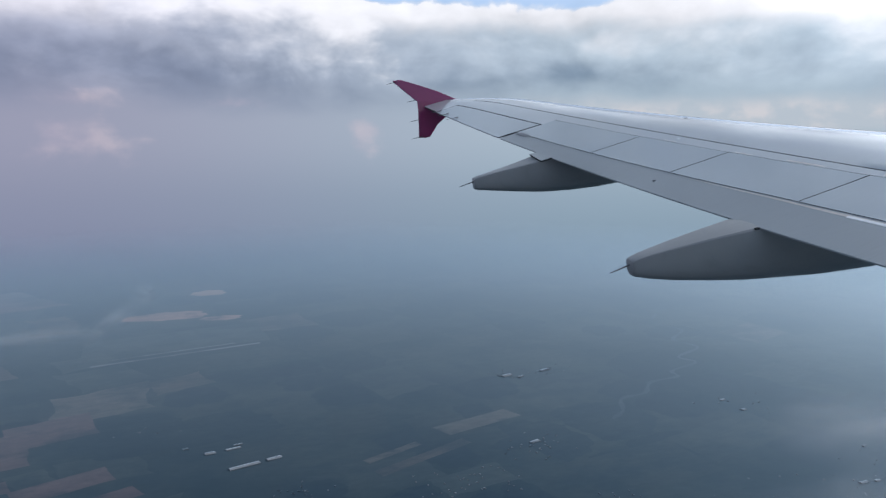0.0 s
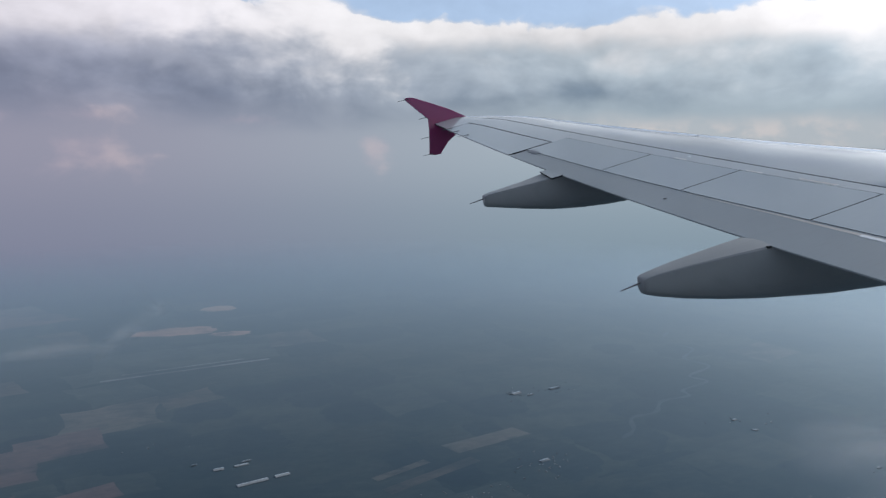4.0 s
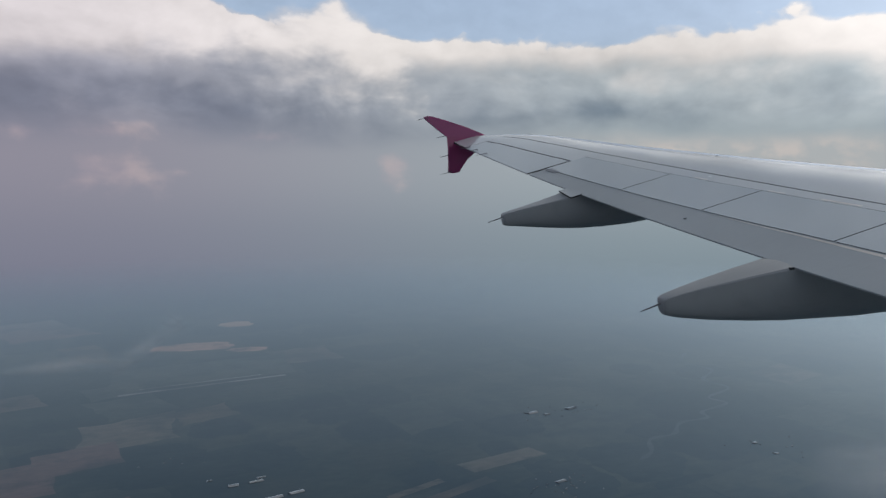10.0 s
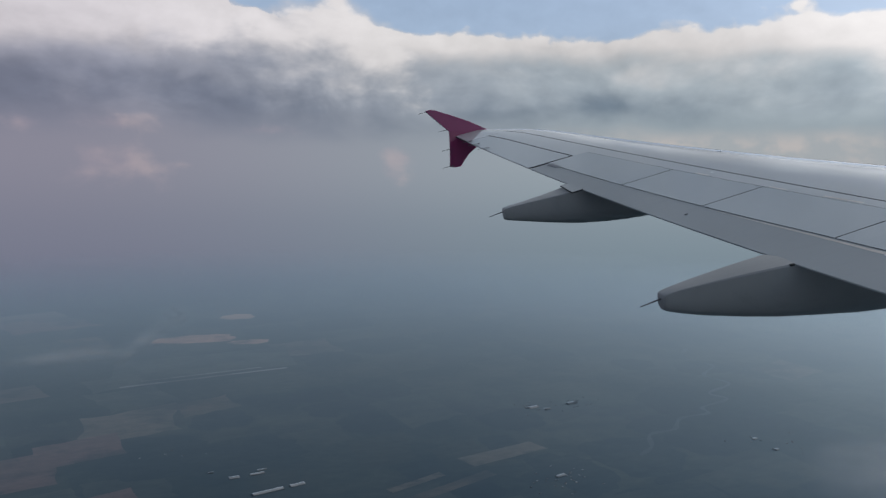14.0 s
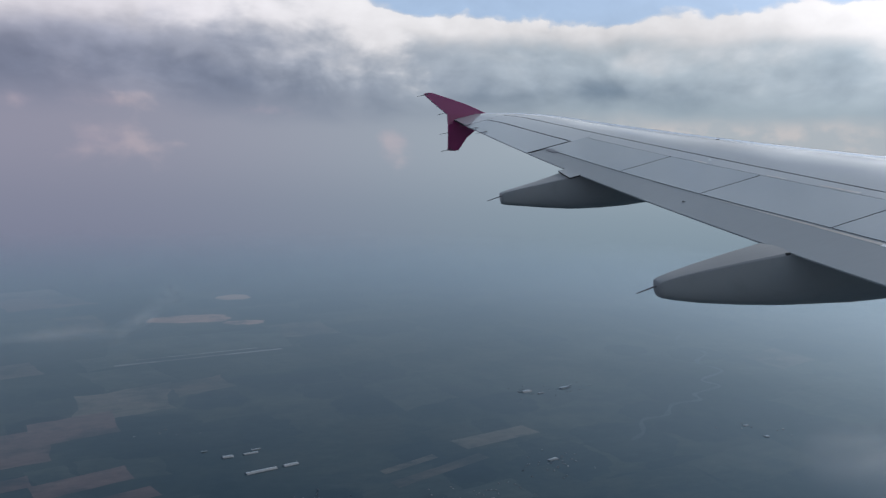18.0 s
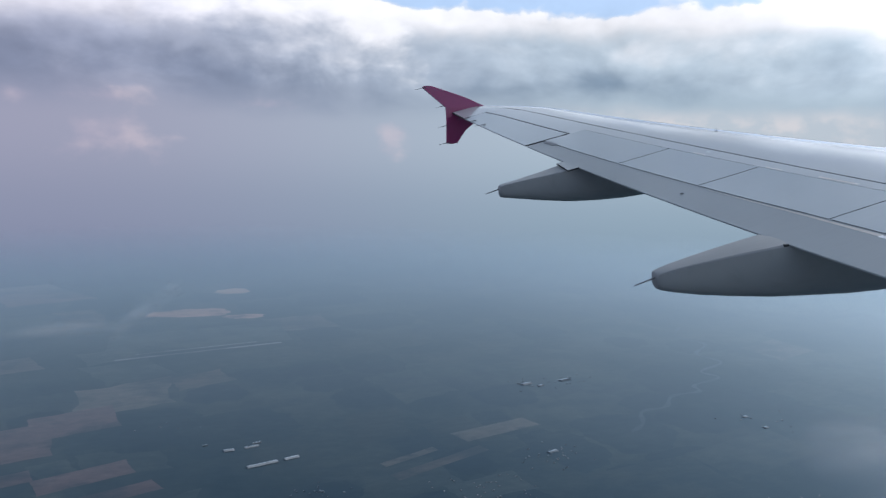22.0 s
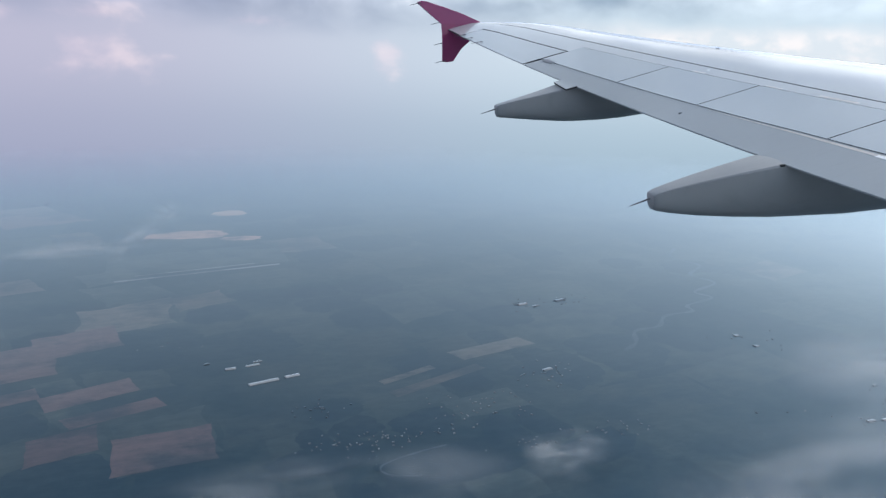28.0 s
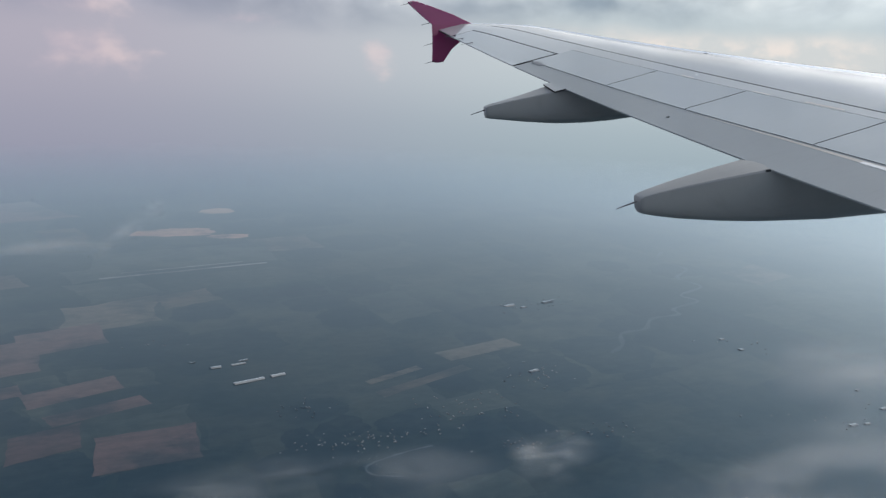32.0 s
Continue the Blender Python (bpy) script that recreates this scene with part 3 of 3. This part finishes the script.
# dark sheet added below the panels so that their gaps read as shaded
cove = part("cove", slab(6.0, 16.85, 0.05, lambda y: min(seam(y), 0.6) - 0.002, 30, 4, -0.03, 0.006, 0.0), DARK, wing, "dark sheet as shade in the recess below the control surfaces")
shroud = part("shroud_panel", slab(6.5, 13.762, hinge, seam, 36, 3, 0.0, 0.02, 0.0, 0.003, 0.024), WHITE, wing, "light grey shroud strip behind the main joint", smooth=True, mat2=DARK)
part("fixed_panel", slab(13.764, 16.32, 0.306, seam, 14, 3, 0.0, 0.02, 0.0, 0.012, 0.024), WHITE, wing, smooth=True, mat2=DARK)
for y0, y1 in ((11.84, 13.772), (10.27, 11.84), (8.39, 10.27), (6.6, 8.39)):
    part("spoiler", slab(y0, y1, sp_line, hinge, 10, 6, 0.0, 0.02, 0.008, 0.010, 0.003), PANEL, wing, "light grey spoiler panel, closed", smooth=True, mat2=DARK)
flap = part("flap", slab(6.4, 13.76, 0.0, lambda y: sp_line(y) + 0.006, 40, 4, -0.006, 0.016, 0.008, 0.0, 0.0), FLAPM, wing, "grey outboard flap, retracted", smooth=True, mat2=DARK)
part("aileron", slab(13.782, 16.334, 0.0, 0.306, 14, 5, 0.0, 0.02, 0.022, 0.0, 0.016), PANEL, wing, "light grey aileron, level", smooth=True, mat2=DARK)
tip = part("tip_cap", slab(16.32, 16.92, 0.0, lambda y: 0.6, 6, 8, 0.0, 0.03, 0.002), WHITE, wing, "pale grey rounded wing tip", smooth=True, mat2=DARK)
part("dark_patch", slab(13.42, 13.69, 0.104, 0.140, 2, 2, 0.0015, 0.006, 0.0), PATCH, flap, "dark grey painted patch at the flap end", smooth=True, mat2=PATCH)
part("edge_strip", slab(6.4, 10.1, lambda y: sp_line(y) - 0.0045 - 0.011 * min(1.0, (10.2 - y) / 2.4), lambda y: sp_line(y) - 0.0045, 20, 1, -0.0045, 0.006, 0.0), LIP, flap, "worn beige edge strip on the flap", smooth=True, mat2=LIP)
part("edge_strip", slab(6.4, 7.75, 0.1365, 0.1465, 8, 1, -0.003, 0.006, 0.0), BRIGHT, flap, "bare bright edge strip on the flap", smooth=True, mat2=BRIGHT)

for y0, y1, lo, hi in ((8.95, 9.45, 0.006, 0.014), (8.0, 8.28, 0.008, 0.018), (9.95, 10.2, 0.004, 0.010), (11.2, 11.42, 0.005, 0.012), (7.2, 7.6, 0.005, 0.013)):
    part("worn_patch", slab(y0, y1, lambda y, lo=lo: hinge(y) + lo, lambda y, hi=hi: hinge(y) + hi, 3, 1, 0.0012, 0.004, 0.0), LIP, shroud, "pale worn patch along the spoiler hinge", smooth=True, mat2=LIP)


SECTION = ((-0.93, 1.0), (-1.0, 0.94), (-1.0, 0.5), (-0.98, 0.1), (-0.92, -0.3), (-0.78, -0.65), (-0.52, -0.9), (-0.2, -1.0), (0.2, -1.0), (0.52, -0.9), (0.78, -0.65), (0.92, -0.3), (0.98, 0.1), (1.0, 0.5), (1.0, 0.94), (0.93, 1.0), (0.3, 1.03), (-0.3, 1.03))


def fairing(yc, stations, tilt):
    """A flap track fairing: a canoe under the trailing edge with a flat top, blunt tail and rounded keel."""
    bm = bmesh.new()
    rings = []
    for x, zt, zb, hw in stations:
        lean = tilt * min(1.0, (hw / 0.2) ** 2)
        rings.append([bm.verts.new((x, yc + u * hw, zb + (v + 1) / 2 * (zt - zb) + lean * u * hw * (v + 1) / 2)) for u, v in SECTION])
    n = len(SECTION)
    for a, b in zip(rings, rings[1:]):
        for k in range(n):
            bm.faces.new((a[k], b[k], b[(k + 1) % n], a[(k + 1) % n]))
    bm.faces.new(rings[0][::-1])
    bm.faces.new(rings[-1])
    bmesh.ops.recalc_face_normals(bm, faces=bm.faces)
    return bm


def brick(bm, lo, hi):
    bmesh.ops.create_cube(bm, size=1.0, matrix=Matrix.Translation([(a + b) / 2 for a, b in zip(lo, hi)]) @ Matrix.Diagonal([*(b - a for a, b in zip(lo, hi)), 1]))
    return bm


FAIR_IN = ((-8.692, 0.532, 0.398, 0.074), (-8.682, 0.547, 0.380, 0.083), (-8.645, 0.562, 0.360, 0.091), (-8.5, 0.592, 0.318, 0.105), (-8.2, 0.636, 0.25, 0.14), (-7.75, 0.69, 0.172, 0.18), (-7.3, 0.735, 0.106, 0.22), (-6.9, 0.73, 0.066, 0.23), (-6.34, 0.72, 0.011, 0.22), (-5.52, 0.62, -0.027, 0.18), (-4.9, 0.5, 0.03, 0.12), (-4.5, 0.35, 0.16, 0.04))
FAIR_OUT = ((-9.052, 1.15, 1.02, 0.06), (-9.042, 1.165, 1.0, 0.07), (-9.0, 1.182, 0.985, 0.08), (-8.7, 1.23, 0.933, 0.11), (-8.4, 1.275, 0.882, 0.15), (-8.0, 1.345, 0.823, 0.2), (-7.8, 1.375, 0.803, 0.22), (-7.4, 1.36, 0.78, 0.23), (-7.0, 1.34, 0.774, 0.21), (-6.55, 1.28, 0.789, 0.16), (-6.1, 1.15, 0.86, 0.09), (-5.85, 1.05, 0.93, 0.03))
fairings = []
for yc, st in ((8.37, FAIR_IN), (12.4, FAIR_OUT)):
    fairings.append(part("flap_track_fairing", fairing(yc, st, 0.13), FAIRM, wing, "grey canoe-shaped flap track fairing with a blunt tail", True))


def rod(a, b, r0, r1, sides=6):
    bm = bmesh.new()
    a, b = Vector(a), Vector(b)
    q = (b - a).to_track_quat("Z", "Y")
    e0 = [bm.verts.new(a + q @ Vector((r0 * math.cos(2 * math.pi * i / sides), r0 * math.sin(2 * math.pi * i / sides), 0))) for i in range(sides)]
    e1 = [bm.verts.new(b + q @ Vector((r1 * math.cos(2 * math.pi * i / sides), r1 * math.sin(2 * math.pi * i / sides), 0))) for i in range(sides)]
    for i in range(sides):
        bm.faces.new((e0[i], e0[(i + 1) % sides], e1[(i + 1) % sides], e1[i]))
    bm.faces.new(e0[::-1])
    bm.faces.new(e1)
    return bm


# where the fairing tops meet the trailing edge
bm = bmesh.new()
tab = [(trail_x(12.56), 12.56, 1.428), (-8.03, 12.556, 1.411), (-8.02, 12.125, 1.326), (-7.84, 12.12, 1.356)]
up_face = [bm.verts.new(v) for v in tab]
low_face = [bm.verts.new((x, y, z - 0.022)) for x, y, z in tab]
bm.faces.new(up_face)
bm.faces.new(low_face[::-1])
for i in range(4):
    bm.faces.new((up_face[i], low_face[i], low_face[(i + 1) % 4], up_face[(i + 1) % 4])).material_index = 1
bmesh.ops.recalc_face_normals(bm, faces=bm.faces)
part("flap_tab", bm, FLAPM, wing, "short grey tab of the flap over the fairing", mat2=DARK)
part("joint_seal", brick(bmesh.new(), (-7.31, 8.14, 0.69), (-7.26, 8.165, 0.715)), DARK, wing)


# wingtip fence
def fence_bm():
    bm = bmesh.new()
    prof = [(-7.72, 2.33), (-8.2, 2.585), (-8.6, 2.755), (-8.93, 2.885), (-9.02, 2.90), (-9.12, 2.885), (-9.11, 2.855), (-8.86, 2.60), (-8.67, 2.42), (-8.672, 2.2), (-8.685, 1.9), (-8.70, 1.665), (-8.58, 1.645), (-8.46, 1.655), (-8.38, 1.76), (-8.27, 1.90), (-8.16, 1.98), (-8.02, 2.08), (-7.86, 2.2)]
    cx = sum(a for a, b in prof) / len(prof)
    cz = sum(b for a, b in prof) / len(prof)
    sides = []
    for yy, k in ((16.915, 0.985), (16.93, 1.0), (16.965, 1.0), (16.98, 0.985)):
        sides.append([bm.verts.new((cx + (a - cx) * k, yy + 0.16 * max(0.0, b - 2.35) + 0.13 * max(0.0, 2.25 - b), cz + (b - cz) * k)) for a, b in prof])
    n = len(prof)
    for a, b in zip(sides, sides[1:]):
        for k in range(n):
            bm.faces.new((a[k], a[(k + 1) % n], b[(k + 1) % n], b[k]))
    bm.faces.new(sides[0][::-1])
    bm.faces.new(sides[-1])
    bmesh.ops.recalc_face_normals(bm, faces=bm.faces)
    return bm


fence = part("wingtip_fence", fence_bm(), MAGENTA, wing, "magenta wingtip fence with swept upper and lower fins")
for z, x0 in ((2.865, -9.10), (2.46, -8.70), (2.05, -8.68), (1.69, -8.69)):
    part("static_wick", rod((x0 + 0.05, 16.95, z), (x0 - 0.19, 16.95, z - 0.035), 0.009, 0.004), WICKM, fence)
for y in (15.55, 15.95, 16.25):
    a = skin(y, 0.05)
    part("static_wick", rod((a[0], a[1], a[2] + 0.01), (a[0] - 0.24, a[1] - 0.02, a[2] - 0.01), 0.008, 0.004), WICKM, wing)
for holder, (x, y, z) in zip(fairings, ((-8.74, 8.37, 0.495), (-9.09, 12.4, 1.12))):
    part("static_wick", rod((x + 0.04, y, z), (x - 0.19, y, z - 0.05), 0.010, 0.005), WICKM, holder, "thin dark static discharge wick")

# small fittings on the skin
for y, s, l in ((10.18, 0.069, 0.035), (12.2, 0.752, 0.06)):
    q = skin(y, s)
    part("drain_fitting", brick(bmesh.new(), (q[0] - l / 2, q[1] - 0.012, q[2] - 0.02), (q[0] + l / 2, q[1] + 0.012, q[2] + 0.006)), PATCH, wing, "small dark grey fitting on the skin")

# ---- far below: runway, river, sheds, villages ----
rw = field(-92, 957, 205, 5.5, 16.6, CONC, "long pale concrete runway between green fields", 0.01)
rw.name = "runway"
tagged(rw, category="runway", group="airfield")
tw = field(-98, 972, 150, 2.4, 16.6, CONC, "narrow pale taxiway beside the runway", 0.01)
tw.name = "taxiway"
tagged(tw, category="taxiway", group="airfield")


def river(points, width, name="river"):
    """A winding ribbon of water through smooth bends."""
    pts = [Vector((x, y, 0)) for x, y in points]
    line = []
    for i in range(len(pts) - 1):
        p0, p1, p2, p3 = pts[max(i - 1, 0)], pts[i], pts[i + 1], pts[min(i + 2, len(pts) - 1)]
        for k in range(8):
            t = k / 8
            line.append(0.5 * (2 * p1 + (p2 - p0) * t + (2 * p0 - 5 * p1 + 4 * p2 - p3) * t * t + (3 * p1 - p0 - 3 * p2 + p3) * t ** 3))
    bm = bmesh.new()
    prev = None
    for i, q in enumerate(line):
        d = (line[min(i + 1, len(line) - 1)] - line[max(i - 1, 0)]).normalized()
        n = Vector((-d.y, d.x, 0)) * width * (0.5 + 0.18 * math.sin(i * 0.9))
        row = [bm.verts.new((q + n)[:2] + (0.19,)), bm.verts.new((q - n)[:2] + (0.19,))]
        if prev:
            bm.faces.new((prev[0], prev[1], row[1], row[0]))
        prev = row
    ob = new(name, mesh_from(bm, name, WATER))
    return tagged(ob, "pale winding river between dark banks", "river", kind="structure")


river(((600, 1000), (566, 950), (584, 905), (545, 862), (556, 822), (508, 790), (516, 765), (470, 742), (464, 722), (425, 712), (400, 682), (368, 672), (352, 640), (330, 622)), 4.5)
river(((118, 474), (92, 466), (68, 454), (70, 442), (92, 436)), 1.6)


def house(cx, cy, w, d, h, ang, roof, label, name="house", category="house", base=0.0):
    """A building: walls and a pitched roof with eaves."""
    ob = new(name)
    ob.matrix_world = pose(cx, cy, base, 0, 0, ang)
    bm = bmesh.new()
    bmesh.ops.create_cube(bm, size=1.0, matrix=Matrix.Translation((0, 0, h / 2)) @ Matrix.Diagonal((w, d, h, 1)))
    part("wall", bm, WALLM, ob)
    bm = bmesh.new()
    e, r = 0.06 * min(w, d), h + 0.16 * min(w, d)
    a = [bm.verts.new(v) for v in ((-w / 2 - e, -d / 2 - e, h), (w / 2 + e, -d / 2 - e, h), (w / 2 + e, d / 2 + e, h), (-w / 2 - e, d / 2 + e, h), (-w / 2 - e, 0, r), (w / 2 + e, 0, r))]
    for q in ((0, 1, 5, 4), (2, 3, 4, 5), (0, 4, 3), (1, 2, 5), (3, 2, 1, 0)):
        bm.faces.new([a[i] for i in q])
    part("roof", bm, roof, ob)
    return tagged(ob, label, category, "buildings below the aircraft")


SHED = "long white-roofed farm shed on dark farmland"
for cx, cy, w, d, ang in ((-41, 638, 11, 7, 12), (-22, 643, 16, 5, 18), (-18, 651, 10, 4, 18), (-12, 605, 34, 7, 20), (12, 614, 16, 7, 20), (-62, 652, 6, 4, 15), (277, 774, 16, 9, 20), (291, 766, 9, 6, 20), (326, 781, 18, 9, 20), (239, 591, 13, 6, 25), (467, 642, 7, 5, 20), (470, 612, 6, 5, 20), (461, 451, 10, 5, 10), (474, 451, 7, 4, 10), (511, 473, 9, 4, 10), (530, 459, 9, 4, 12), (517, 509, 7, 4, 20)):
    house(cx, cy, w * 0.75, d * 0.65, 0.45, ang, ROOF, SHED, "shed", "shed", 0.15)
rng = random.Random(11)
for cx, cy, sx, sy, n in ((25, 544, 18, 12, 20), (53, 486, 26, 12, 30), (94, 496, 34, 9, 26), (161, 531, 32, 18, 34), (235, 586, 28, 16, 26), (255, 477, 34, 8, 18), (188, 463, 22, 8, 14), (285, 772, 30, 14, 14), (335, 782, 24, 12, 10), (470, 625, 34, 22, 10), (485, 470, 50, 20, 16), (-407, 1430, 70, 34, 24), (-720, 1390, 60, 34, 14), (-92, 702, 20, 8, 6)):
    big = 1.6 if cy > 1200 else 1.0
    for i in range(int(n * 1.15)):
        w, d = rng.uniform(0.8, 1.9) * big, rng.uniform(0.7, 1.1) * big
        house(cx + rng.gauss(0, sx * 0.7), cy + rng.gauss(0, sy * 0.8), w, d, (0.5 if big == 1.0 else 0.2), rng.choice((20, 110)) + rng.uniform(-8, 8), ROOF if rng.random() < (0.15 if cy < 1200 else 2.0) else ROOF2, "small village house with a pale pitched roof", base=0.0)


# ---- low clouds below the aircraft, and window smear built like them ----
def wisp_material(name, dense, grain):
    mat, g, out = blank(name)
    o = g.add("ShaderNodeTexCoord", out=0)
    x, y, z = g.sep(o)
    dx, dy = g.m("SUBTRACT", x, 0.5), g.m("SUBTRACT", y, 0.5)
    r = g.m("SQRT", g.m("ADD", g.m("MULTIPLY", dx, dx), g.m("MULTIPLY", dy, dy)))
    px, py, pz = g.sep(g.pos())
    n = g.noise(g.vec(g.m("MULTIPLY", px, 0.7), g.m("MULTIPLY", py, 1.5), pz), grain, 5.0, 0.58)
    r = g.m("ADD", r, g.m("MULTIPLY", g.m("SUBTRACT", g.noise(g.pos(), grain * 0.7, 3.0), 0.5), 0.5))
    a = g.m("MULTIPLY", g.step(r, 0.36, 0.02), g.step(n, 0.34, 0.66))
    a = g.m("MULTIPLY", a, dense)
    col = (0.86, 0.87, 0.88, 1)
    sh = g.add("ShaderNodeMixShader", (0.5, g.add("ShaderNodeBsdfDiffuse", {0: col}), g.add("ShaderNodeBsdfTranslucent", {0: col})))
    g.t.links.new(g.add("ShaderNodeMixShader", (a, g.add("ShaderNodeBsdfTransparent"), sh)), out.inputs[0])
    return mat


PUFF = wisp_material("thin_cloud", 0.15, 0.075)
VEIL = wisp_material("cloud_veil", 0.20, 0.013)


def cloud(cx, cy, z, w, d, ang, layers, mat, swell=0.10):
    """A small low cloud, also used for window smear: billowed thin layers, one over the other, each thinning out to its
    rim.
    """
    ob = new("cloud_and_smear")
    ob.matrix_world = pose(cx, cy, z, 0, 0, ang)
    n = 20
    for k in range(layers):
        bm = bmesh.new()
        f = 1.0 - 0.10 * k
        grid = [[bm.verts.new(((i / n - 0.5) * w * f, (j / n - 0.5) * d * f, k * 0.7 * swell * d + swell * d * noise.noise(Vector((i * 0.25 + cx, j * 0.25 + cy, k * 0.7))))) for j in range(n + 1)] for i in range(n + 1)]
        for i in range(n):
            for j in range(n):
                bm.faces.new((grid[i][j], grid[i + 1][j], grid[i + 1][j + 1], grid[i][j + 1]))
        part("cloud_layer", bm, mat, ob, smooth=True)
    return tagged(ob, "thin ragged white puff, low cloud and window smear, over farmland", "cloud", "low clouds")


cloud(121, 272, 104, 84, 58, 10, 3, PUFF, 0.06)
for cx, cy, z, w, d, ang in ((235, 240, 104, 320, 150, 25), (330, 330, 112, 320, 150, 30), (20, 284, 92, 300, 90, 4)):
    cloud(cx, cy, z, w, d, ang, 2, VEIL, 0.02)
# two faint wisps over the fields, added to stand for smear on the cabin window
SMEAR = wisp_material("window_smear", 0.22, 0.02)
for cx, cy, w, d, ang, layers in ((-118, 745, 46, 360, -7, 2), (-175, 672, 200, 90, 14, 2)):
    cloud(cx, cy, 104, w, d, ang, layers, SMEAR, 0.02)
